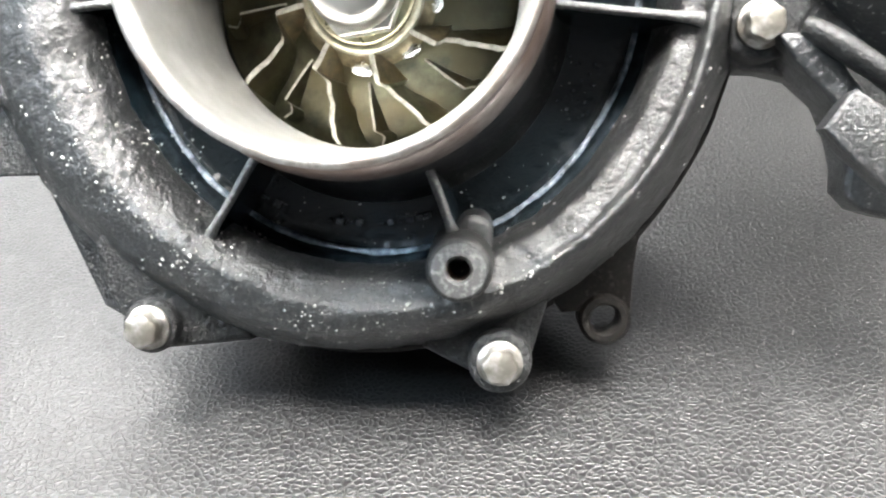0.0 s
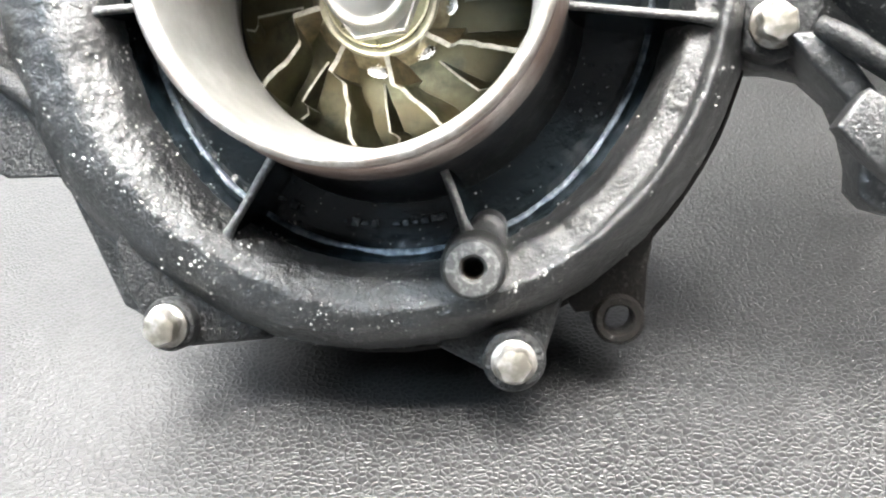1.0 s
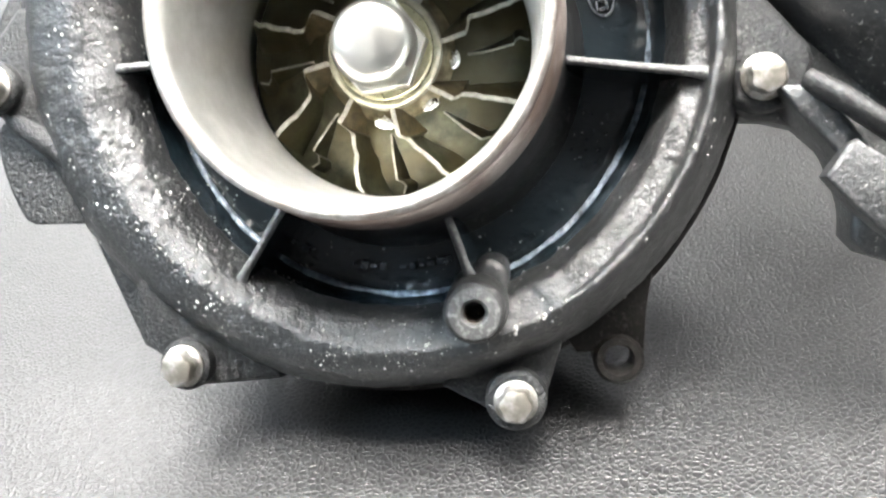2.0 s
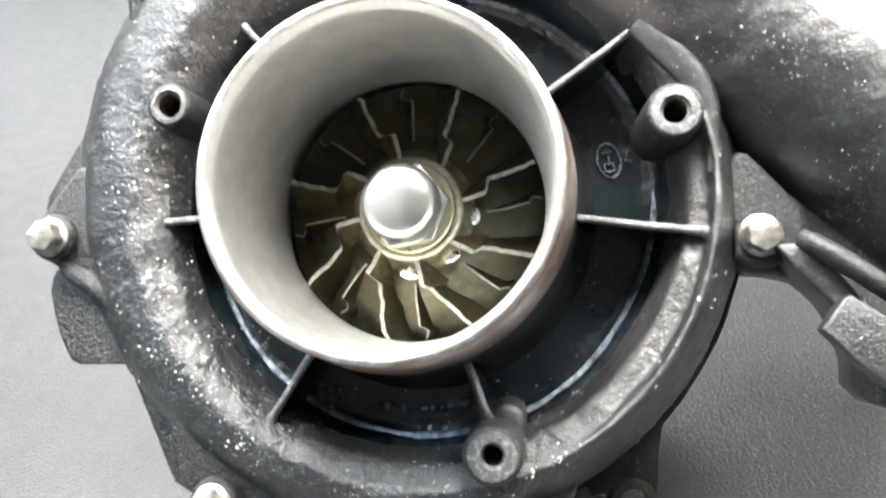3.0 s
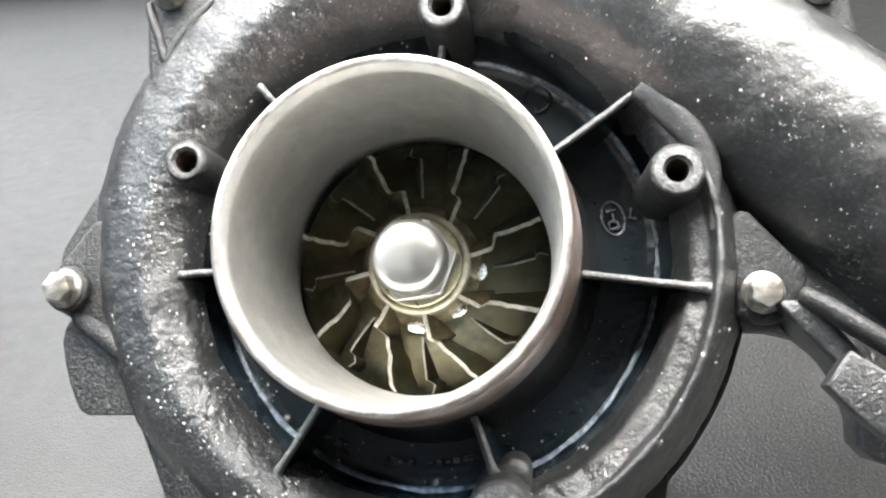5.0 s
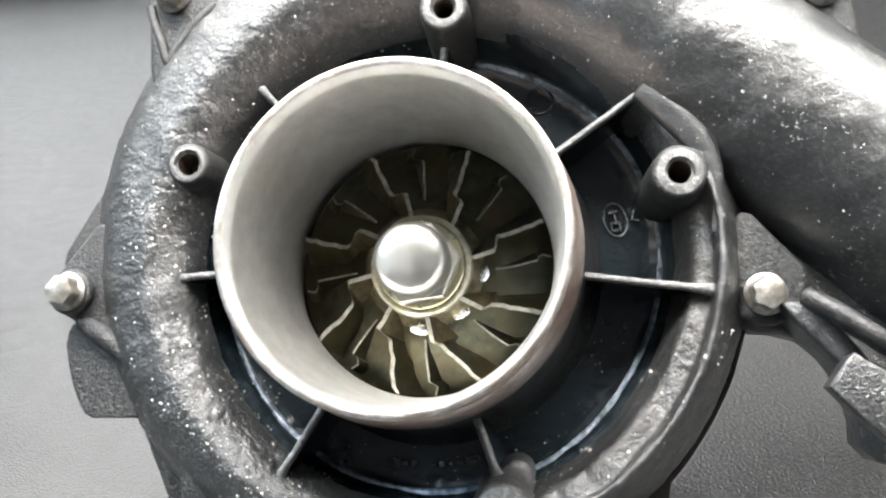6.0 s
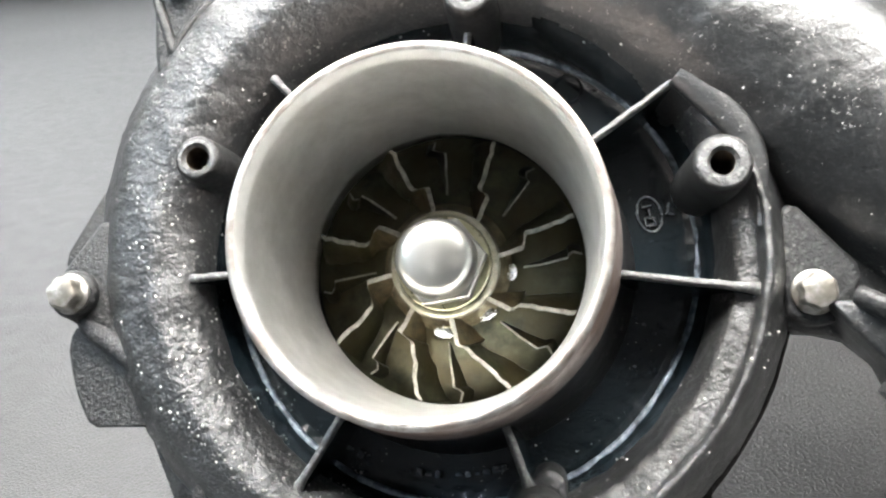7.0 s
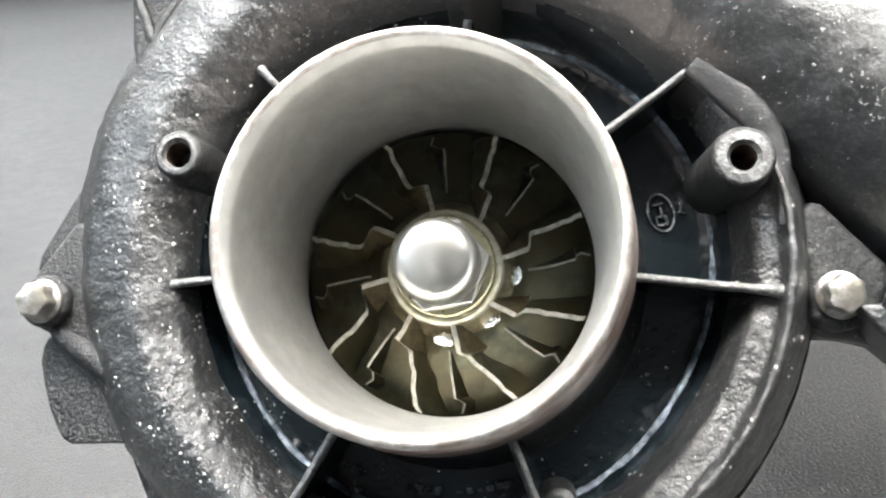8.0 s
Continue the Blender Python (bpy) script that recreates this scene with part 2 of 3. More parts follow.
def box(x0, x1, y0, y1, z0, z1, bevel=0.0):
    bm = bmesh.new()
    bmesh.ops.create_cube(bm, size=1)
    for v in bm.verts:
        v.co = ((x0 + x1) / 2 + v.co.x * (x1 - x0), (y0 + y1) / 2 + v.co.y * (y1 - y0), (z0 + z1) / 2 + v.co.z * (z1 - z0))
    if bevel:
        bmesh.ops.bevel(bm, geom=bm.edges[:], offset=bevel, segments=3, affect="EDGES", profile=0.5)
    return bm


def roughen(bm, amount, size):
    """Casting unevenness, in millimetres."""
    bm.normal_update()
    for v in bm.verts:
        v.co += v.normal * amount * noise.noise(v.co / size)
    return bm


# ---- room: out of view, added for bounce and reflections ----
def slab(name, x0, x1, y0, y1, z0, z1, material, label, category):
    return tagged(part(name, box(x0, x1, y0, y1, z0, z1), material, None, scale=1, smooth=0), label, category, kind="structure")


slab("floor", -4, 4, -4, 3.2, -0.85, -0.75, FLOOR, "grey vinyl workshop floor under the table", "floor")
slab("ceiling", -4, 4, -4, 3.2, 1.9, 2.0, CEILING, "plain white painted ceiling of the workshop", "ceiling")
for x0, x1, z0, z1 in ((-4, 4, -0.75, 1.02), (-4, 4, 1.32, 1.9), (-4, -3.6, 1.02, 1.32), (0.4, 4, 1.02, 1.32)):
    slab("wall_north", x0, x1, 3.2, 3.32, z0, z1, FAR_WALL, "unseen dark wall added for reflections around a long high window", "wall")
slab("wall_south", -4, 4, -4.12, -4, -0.75, 1.9, WALL, "plain grey painted workshop wall", "wall")
slab("wall_west", -4.12, -4, -4, 3.2, -0.75, 1.9, WALL, "plain grey painted workshop wall", "wall")
slab("wall_east", 4, 4.12, -4, 3.2, -0.75, 1.9, WALL, "plain grey painted workshop wall", "wall")


def ceiling_light(x, y, w, d, tube):
    lamp = tagged(new("ceiling_light"), "unseen rectangular ceiling panel light, switched on", "ceiling light", "ceiling lights")
    lamp.location = (x, y, 1.9)
    bm = box(-w / 2 - 0.03, w / 2 + 0.03, -d / 2 - 0.03, d / 2 + 0.03, -0.03, 0.0, 0.005)
    part("frame", bm, FRAME, lamp, scale=1, smooth=30)
    part("diffuser", box(-w / 2, w / 2, -d / 2, d / 2, -0.036, -0.026), tube, lamp, "glowing white diffuser", scale=1, smooth=0)


for x, y, w, d, tube in ((-1.25, -0.14, 1.2, 0.6, DIM_FILL), (0.0, -0.14, 1.2, 0.6, KEY), (1.25, -0.14, 1.2, 0.6, DIM_FILL), (1.95, 0.5, 0.6, 1.2, SIDE_FILL), (-0.75, 1.35, 1.6, 0.6, REAR), (-1.95, -0.8, 0.6, 0.6, COOL_FILL)):
    ceiling_light(x, y, w, d, tube)


def leather_top():
    """A padded slab covered with black leather, in place of an upholstered seat."""
    bm = bmesh.new()
    nx, ny = 90, 90
    xs = [-2.0 + 4.0 * i / nx for i in range(nx + 1)]
    ys = [-0.7 + 3.8 * j / ny for j in range(ny + 1)]
    grid = []
    for x in xs:
        col = []
        for y in ys:
            e = min(x + 2.0, 2.0 - x, y + 0.7, 3.1 - y)
            drop = -0.05 * max(0.0, 1 - e / 0.06) ** 2
            far = min(1.0, max(0.0, (math.hypot(x, y) - 0.15) / 0.4))
            col.append(bm.verts.new((x, y, drop + far * 0.004 * noise.noise(Vector((x * 3, y * 3, 1.0))))))
        grid.append(col)
    for i in range(nx):
        for j in range(ny):
            bm.faces.new((grid[i][j], grid[i + 1][j], grid[i + 1][j + 1], grid[i][j + 1]))
    rim = [e for e in bm.edges if e.is_boundary]
    ext = bmesh.ops.extrude_edge_only(bm, edges=rim)
    for v in ext["geom"]:
        if isinstance(v, bmesh.types.BMVert):
            v.co.z = -0.12
    return bm


table = tagged(new("leather_support"), "wide padded slab with pebbled black leather, in place of a seat", "table", kind="structure")
part("leather_cover", leather_top(), LEATHER, table, "pebbled semi-gloss black leather", scale=1)
part("base", box(-1.9, 1.9, -0.6, 3.0, -0.75, -0.1), FLOOR, table, scale=1, smooth=0)

# ---- turbocharger ----
turbo = tagged(new("turbocharger"), "used turbocharger with black cast compressor housing lying on black leather", "turbocharger")
turbo.matrix_world = Matrix(((0.99942, 0.0, 0.03391, 0.0), (-0.01737, 0.8588, 0.51202, 0.0), (-0.02913, -0.51231, 0.8583, 0.10531), (0, 0, 0, 1)))

# Section of the scroll by angle: foot radius; (radius, y) of the inner wall, its bulge, the valley, the crest, the shoulder and the outer edge.
SCROLL = {
    0: (60.5, 62.2, 39.0, 64.8, 30.8, 68.6, 28.8, 70.4, 25.4, 72.8, 27.5, 78.0, 38.0),
    -30: (59.8, 61.4, 38.8, 63.8, 30.4, 68.3, 28.4, 70.2, 25.6, 73.0, 28.0, 78.0, 37.5),
    -60: (59.8, 60.8, 38.0, 62.7, 29.8, 67.3, 27.2, 69.6, 26.0, 73.0, 28.6, 77.7, 37.5),
    -90: (58.8, 59.6, 38.0, 61.4, 30.0, 65.6, 27.0, 68.4, 26.2, 73.2, 28.8, 78.3, 39.0),
    -120: (57.0, 57.9, 36.5, 60.0, 30.6, 63.2, 27.6, 67.0, 26.8, 74.0, 30.0, 80.5, 40.0),
    -150: (54.8, 55.9, 36.5, 58.4, 30.6, 62.5, 27.5, 67.0, 26.7, 75.5, 30.6, 83.5, 41.0),
    180: (54.0, 55.4, 36.5, 58.0, 30.5, 62.5, 27.4, 68.0, 26.5, 78.0, 31.0, 87.3, 42.0),
    150: (53.5, 54.8, 36.0, 57.8, 30.2, 63.0, 26.6, 69.0, 25.3, 80.5, 30.3, 90.5, 42.0),
    120: (53.5, 55.0, 36.0, 58.5, 29.8, 64.5, 25.6, 71.0, 24.4, 83.0, 29.3, 93.0, 42.0),
    90: (54.0, 56.6, 36.0, 60.5, 29.5, 66.0, 25.4, 72.0, 24.2, 83.0, 29.0, 92.0, 42.0),
    60: (56.5, 60.0, 36.0, 64.0, 30.0, 68.0, 26.8, 71.3, 25.4, 77.0, 29.0, 84.0, 40.0),
    30: (59.5, 62.0, 38.6, 64.3, 33.0, 67.4, 29.0, 69.4, 27.0, 71.8, 28.4, 77.3, 38.0),
}


def scroll_values(angle):
    a = angle % 360 / 30
    i = int(a)
    keys = [((i + k) % 12) * 30 for k in (-1, 0, 1, 2)]
    rows = [SCROLL[k if k <= 180 and k in SCROLL else k - 360] for k in keys]
    t = a - i
    return [0.5 * (2 * q + (r - p) * t + (2 * p - 5 * q + 4 * r - s) * t * t + (3 * q - p - 3 * r + s) * t ** 3) for p, q, r, s in zip(*rows)]


def scroll_housing():
    bm = bmesh.new()
    n, rings = 720, []
    for k in range(n):
        angle = 360 * k / n
        foot, mr, my, tr, ty, vr, vy, cr, cy, sr, sy, outer, oy = scroll_values(angle)
        line = spline([(37.0, 48.0, 0), (42.0, 48.3, 0), (foot - 5.5, 48.3, 0), (foot - 2.6, 47.8, 0), (foot - 0.6, 46.3, 0), (foot + 0.7, 43.6, 0), (mr, my, 0), (tr, ty, 0), (vr, vy, 0), (cr, cy, 0), (sr, sy, 0),
                       (outer, oy, 0), (outer - 0.2, oy + 2.6, 0), (outer - 3.5, oy + 3.4, 0), (outer - 4, 56.0, 0)], 10)
        c, s = math.cos(radians(angle)), math.sin(radians(angle))
        rings.append([bm.verts.new((p.x * c, p.y, p.x * s)) for p in line])
    for k in range(n):
        a, b = rings[k], rings[(k + 1) % n]
        for i in range(len(a) - 1):
            f = bm.faces.new((a[i], b[i], b[i + 1], a[i + 1]))
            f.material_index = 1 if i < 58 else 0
    fixed(bm)
    keep = [(v, v.co.copy()) for v in bm.verts if math.hypot(v.co.x, v.co.z) < 53]
    roughen(roughen(bm, 0.45, 7.0), 0.2, 2.0)
    # baked-on crust, thickest on the side away from the duct
    bm.normal_update()
    for v in bm.verts:
        if v.co.y > 42:
            continue
        side = math.cos(math.atan2(v.co.z, v.co.x) - radians(205))
        thick = (0.18 + 0.82 * max(0.0, side)) * (0.45 + max(0.0, noise.noise(v.co / 14.0) + 0.2))
        v.co += v.normal * thick * (0.12 * noise.noise(v.co / 2.1) + 0.22 * noise.noise(v.co / 1.05))
    for v, co in keep:
        v.co = co
    return bm


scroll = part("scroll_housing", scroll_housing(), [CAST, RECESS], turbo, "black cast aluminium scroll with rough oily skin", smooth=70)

# outlet duct: leaves the scroll at the top and runs down to the right
along, across = Vector((0.77, 0, -0.64)).normalized(), Vector((0.64, 0, 0.77)).normalized()
duct_path, duct_radii = [], []
for i in range(9):
    a = radians(115 - 65 * i / 8)
    r = 75.0 + 7.5 * i / 8
    duct_path.append((r * math.cos(a), 45.5, r * math.sin(a)))
    duct_radii.append(18.0 + 7.5 * i / 8)
for i in range(1, 12):
    p = across * 82.5 + along * 9.0 * i
    duct_path.append((p.x, 45.5 - 0.1 * i, p.z))
    duct_radii.append(25.5 + 0.06 * i)
smooth_path = spline(duct_path, 12)
smooth_radii = [p.x for p in spline([(r, 0, 0) for r in duct_radii], 12)]
duct = roughen(roughen(roughen(sweep(smooth_path, smooth_radii, 180), 0.4, 8.0), 0.12, 2.2), 0.08, 1.0)
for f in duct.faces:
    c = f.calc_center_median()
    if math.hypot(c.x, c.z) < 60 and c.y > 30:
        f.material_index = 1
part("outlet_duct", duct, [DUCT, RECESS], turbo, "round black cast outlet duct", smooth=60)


def fillet_glint_line():
    """An added low bead at the foot of the recess wall, drawing the fillet's highlight."""
    bm = bmesh.new()
    n, k, rings = 600, 10, []
    for i in range(n):
        a = 360 * i / n
        r = scroll_values(a)[0] - 0.9
        u = Vector((math.cos(radians(a)), 0, math.sin(radians(a))))
        rings.append([bm.verts.new(u * r + Vector((0, 47.2, 0)) + 0.95 * (u * math.cos(q) + Vector((0, math.sin(q), 0)))) for q in (2 * math.pi * j / k for j in range(k))])
    for i in range(n):
        p, q = rings[i], rings[(i + 1) % n]
        for j in range(k):
            bm.faces.new((p[j], p[(j + 1) % k], q[(j + 1) % k], q[j]))
    return roughen(roughen(fixed(bm), 0.2, 5.0), 0.16, 0.8)


part("fillet_glint_line", fillet_glint_line(), FILLET_GLINT, scroll, "added pale bluish line for the highlight on the recess fillet")


# intake pipe
drift = lambda y: (0.04 * y, -0.072 * y)
def intake_pipe():
    outer = [(37.3, 0.12), (37.7, 0.5), (37.85, 1.2), (37.8, 3.6), (37.35, 4.2), (37.4, 5.2), (38.1, 6.0), (39.3, 15.0), (39.2, 16.2), (38.6, 17.0), (39.0, 28.0), (39.6, 39.0), (41.0, 45.5), (44.0, 49.5), (44.0, 52.0)]
    inner = [(35.5, 52.0), (35.5, 39.5), (34.0, 38.6), (32.0, 38.2), (31.7, 37.6), (31.8, 34.0), (32.6, 25.0), (33.9, 14.0), (34.5, 6.0), (34.7, 3.0), (35.0, 1.8), (35.9, 0.3), (36.7, 0.0)]
    bm = lathe(outer + inner, 144, closed=True, drift=drift)
    for f in bm.faces:
        c = f.calc_center_median()
        if math.hypot(c.x, c.z) > 36.2 and c.y > 0.4:
            f.material_index = 1 if c.y < 15.6 else 2
        elif math.hypot(c.x, c.z) > 36.0 and c.y < 0.6:
            f.material_index = 3
    return bm


part("intake_pipe", intake_pipe(), [MACHINED, PIPE_OUT, CAST, LIP], turbo, "machined aluminium intake pipe with a beaded lip, black cast below", smooth=35)


# stiffening ribs between pipe and scroll: (angle, inner radius, inner y, outer radius, outer y, thickness)
def rib(angle, r0, y0, r1, y1, thick):
    a = radians(angle)
    u, w = Vector((math.cos(a), 0, math.sin(a))), Vector((-math.sin(a), 0, math.cos(a)))
    bm = bmesh.new()
    rows = []
    steps = 16
    for i in range(steps + 1):
        f = i / steps
        flare = max(0.0, f - 0.75) * 4
        r, y = r0 + (r1 + 1.5 - r0) * f, y0 + (y1 - y0) * f + 0.8 * math.sin(math.pi * f) + 2.4 * flare ** 2
        wide = thick * (1 + 0.9 * flare ** 2)
        rows.append([bm.verts.new(u * r + w * s * wide + Vector((0, yy, 0))) for s, yy in
                     ((-0.85, 49), (-0.5, y + 0.9), (-0.32, y + 0.2), (0.0, y), (0.32, y + 0.2), (0.5, y + 0.9), (0.85, 49))])
    for p, q in zip(rows, rows[1:]):
        for k in range(len(p) - 1):
            f = bm.faces.new((p[k], p[k + 1], q[k + 1], q[k]))
            f.material_index = 1 if 1 <= k <= 4 else 0
    for p in (rows[0], rows[-1]):
        bm.faces.new(p)
    return roughen(fixed(bm), 0.15, 2.5)


for spec in ((-8.0, 37.5, 31.5, 69.0, 24.9, 1.9), (35.0, 37.5, 31.0, 70.0, 28.4, 1.9), (133.0, 37.5, 31.0, 58.0, 28.0, 1.8),
             (-174.5, 37.5, 31.0, 59.5, 28.2, 1.9), (-120.5, 37.5, 30.5, 61.5, 27.4, 1.9), (-68.8, 37.5, 30.5, 55.0, 27.4, 2.0), (82.0, 37.5, 31.0, 54.0, 28.5, 2.0)):
    part("rib", rib(*spec), [RECESS, WORN], scroll, smooth=60)


# edge that carries the ring's crest up to the rib under the duct
edge = [(r * math.cos(radians(a)), y, r * math.sin(radians(a))) for a, r, y in ((3, 69.8, 27.0), (8, 70.4, 26.8), (14, 70.6, 26.8), (21, 69.2, 26.6), (28, 67.0, 26.6), (35.4, 65.4, 27.2))]
edge_path, edge_radii = [], [1.4 + 3.6 * min(1.0, max(0.0, (i - 12) / 28)) for i in range(51)]
for p, r in zip(spline(edge, 10), edge_radii):
    out = Vector((p.x, 0, p.z)).normalized()
    edge_path.append(p + out * (0.72 * r - 0.8) + Vector((0, 0.56 * r - 0.4, 0)))
part("crest_edge", roughen(roughen(sweep(edge_path, edge_radii, 40, 0.56), 0.15, 6.0), 0.06, 1.5), DUCT, scroll)


# pale grit that sticks to the oily skin; in the recess it draws glints
def grit_and_glints(host, count, chance, low, high, seed):
    rnd = random.Random(seed)
    verts, faces = [], []
    polys = host.data.polygons
    while count:
        p = polys[rnd.randrange(len(polys))]
        c = p.center * 1000
        if rnd.random() > chance(c):
            continue
        count -= 1
        n = p.normal
        u = n.orthogonal().normalized()
        w = n.cross(u)
        r = low + (high - low) * rnd.random() ** 3
        turn, k = rnd.uniform(0, 6.3), len(verts)
        verts.append((c + n * r * rnd.uniform(0.5, 0.9)) / 1000)
        for i in range(6):
            a, q = turn + i * math.pi / 3, r * rnd.uniform(0.6, 1.3)
            verts.append((c + u * q * math.cos(a) + w * q * math.sin(a) - n * 0.1) / 1000)
        faces += [(k, k + 1 + i, k + 1 + (i + 1) % 6) for i in range(6)]
    mesh = bpy.data.meshes.new("grit_and_glints")
    mesh.from_pydata(verts, [], faces)
    mesh.materials.append(GRIT_GLINT)
    ob = new("grit_and_glints", mesh)
    ob.parent = host
    tagged(ob, "pale grit, and painted glints in the recess, on the oily black casting", kind="stuff")


def scroll_chance(c):
    if c.y > 41 or (c.x > 15 and c.z > 35):
        return 0.0
    side = math.cos(math.atan2(c.z, c.x) - radians(225))
    return (0.2 + 0.8 * max(0.0, side)) * max(0.0, noise.noise(c / 11.0) + 0.35)


grit_and_glints(scroll, 1500, scroll_chance, 0.14, 0.6, 3)
# pale crumbs in place of wet glints on the oily recess floor
grit_and_glints(scroll, 130, lambda c: max(0.0, noise.noise(c / 6.0) + 0.2) if c.y > 46 and c.z < -12 and 44 < math.hypot(c.x, c.z) < 56 else 0.0, 0.12, 0.5, 9)
grit_and_glints(bpy.data.objects["outlet_duct"], 160, lambda c: max(0.0, noise.noise(c / 13.0) + 0.1) if c.y < 40 else 0.0, 0.14, 0.5, 5)


# threaded posts standing in the recess: (x, z, y of the top, radius, hole radius)
def post(x, z, top, r, hole):
    out = [(r * 1.16, 50.0), (r * 1.1, 40.0), (r * 1.02, top + 3.0), (r * 0.98, top + 0.9), (r * 0.9, top + 0.2), (r * 0.82, top),
           (hole * 1.28, top), (hole * 1.2, top + 0.5), (hole, top + 1.0), (hole, top + 16.0)]
    bm = lathe(out, 36, (x, z))
    for f in bm.faces:
        c = f.calc_center_median()
        d = math.hypot(c.x - x, c.z - z)
        f.material_index = 1 if d < hole * 1.02 and c.y > top + 0.8 else (2 if d < r * 0.84 and c.y < top + 0.9 else 0)
    return roughen(bm, 0.12, 2.0)


for spec in ((-53.3, 20.7, 19.8, 5.2, 2.7), (61.0, 15.9, 19.4, 6.2, 2.6), (21.5, -57.9, 19.8, 6.6, 2.3), (8.1, 56.7, 19.7, 5.8, 2.5)):
    part("threaded_post", post(*spec), [POST, HOLE, WORN], scroll, "grey worn threaded post with a dark hole")
part("post_web", prism(hull(disc(24.0, -52.0, 4.2) + disc(22.0, -58.0, 6.0)), 31.0, 49.0, 2.0, 3), CAST, scroll)

# bolt tabs of the scroll rim
TABS = {
    "west": (hull(disc(-90.0, -8.6, 6.0) + [(-84.0, 9.0), (-77.0, 10.0), (-74.0, -22.5), (-80.5, -20.0)]), 34.5, 46.0),
    "southwest": (hull(disc(-45.2, -72.2, 6.2) + [(-57.0, -55.0), (-56.5, -64.0), (-55.0, -50.0), (-26.0, -70.0), (-25.0, -76.5)]), 35.0, 46.0),
    "south": (hull(disc(29.6, -78.4, 7.0) + [(13.0, -77.5), (17.0, -70.0), (38.0, -63.0), (40.0, -66.5)]), 37.0, 46.0),
    "east": (hull(disc(82.0, -10.5, 6.8) + [(74.5, 7.0), (76.2, 8.9), (78.5, 8.5), (90.0, -3.8), (91.0, -7.0), (75.0, -15.0)]), 32.2, 47.0),
    "northwest": (hull(disc(-65.0, 69.0, 7.0) + [(-70.8, 63.7), (-70.5, 50.0), (-69.0, 41.0), (-58.0, 50.0), (-50.0, 66.0)]), 32.0, 45.0),
    "northeast": (hull(disc(98.0, 64.5, 6.5) + [(106.8, 49.0), (92.0, 50.0), (84.0, 66.0)]), 37.0, 52.0),
}
TILTS = {"southwest": (0.08, -0.15), "south": (0.0, -0.1), "east": (0.05, -0.05)}
for key, (outline, y0, y1) in TABS.items():
    part("bolt_tab", roughen(prism(outline, y0, y1, 1.4, 3, 0.03, TILTS.get(key, (0.0, 0.0))), 0.3, 4.0), PLAIN, scroll, "cast bolt tab on the scroll rim", smooth=50)
for x, z, r in ((-45.8, -72.5, 6.0), (29.7, -79.3, 6.8), (-89.0, -8.7, 5.9)):
    part("bolt_boss", roughen(prism(disc(x, z, r, 28), 32.0, 46.0, 1.2, 3, 0.06), 0.15, 4.0), PLAIN, scroll, smooth=50)
ridge = [(-71.0, 32.2, 66.0), (-69.2, 31.8, 60.8), (-67.2, 31.6, 55.8), (-65.0, 31.6, 50.4), (-62.6, 31.4, 54.9), (-57.9, 31.4, 60.8), (-52.8, 31.6, 65.5)]
part("tab_ridge", roughen(sweep(spline(ridge, 6), [1.3] * 37, 14), 0.2, 2.0), POST, scroll, "worn raised edge of the cast bolt tab")
# thin rim of the back plate that shows behind the tabs
for outline in ([(-75.1, -40.3), (-69.0, -49.4), (-64.9, -61.2), (-61.5, -70.5), (-52.0, -76.0), (-46.0, -60.0), (-66.0, -32.0)],
                [(-80.0, 32.0), (-84.9, 25.3), (-90.7, 16.7), (-94.3, 10.3), (-98.4, 3.4), (-99.0, 0.0), (-90.0, -10.0), (-72.0, 0.0), (-70.0, 30.0)]):
    part("rim_skirt", roughen(prism(hull(outline), 45.0, 50.0, 0.8, 3), 0.2, 4.0), PLAIN, scroll, smooth=50)
side_plate = [(-91.0, -16.4), (-92.2, -18.6), (-92.7, -22.0), (-91.4, -27.8), (-89.8, -32.8), (-87.6, -37.6), (-86.2, -39.4), (-84.1, -40.5), (-71.9, -40.3), (-62.0, -38.0), (-66.0, -24.0), (-80.0, -15.0)]
part("side_plate", roughen(prism(side_plate, 38.0, 45.0, 0.8, 3), 0.15, 4.0), PLAIN, scroll, "flat grey cast side plate", smooth=50)
web = [(-88.0, 39.0, -14.0), (-85.0, 37.6, -17.0), (-79.0, 36.4, -20.5), (-72.0, 36.5, -26.0)]
part("tab_web", roughen(sweep(spline(web, 6), [3.2] * 19, 20, 1.2), 0.3, 2.5), PLAIN, scroll, "worn cast web beside the bolt tab")


# bolts with a flange and a six-lobed head
def bolt_mesh():
    bm = bmesh.new()
    n = 48
    rows = []
    for r, y, lobe in ((4.8, 0.0, 0), (4.9, -0.4, 0), (4.75, -0.9, 0), (4.1, -1.3, 0.12), (3.8, -1.7, 0.28), (3.7, -4.2, 0.28), (3.35, -4.85, 0.22), (3.0, -5.0, 0.2), (0.7, -5.05, 0)):
        rows.append([bm.verts.new(((r + lobe * math.cos(6 * a)) * math.cos(a), y, (r + lobe * math.cos(6 * a)) * math.sin(a)))
                     for a in (2 * math.pi * k / n for k in range(n))])
    for a, b in zip(rows, rows[1:]):
        for k in range(n):
            bm.faces.new((a[k], a[(k + 1) % n], b[(k + 1) % n], b[k]))
    bm.faces.new(rows[-1])
    bm.faces.new(rows[0])
    return roughen(fixed(bm), 0.06, 1.2)


first_bolt = None
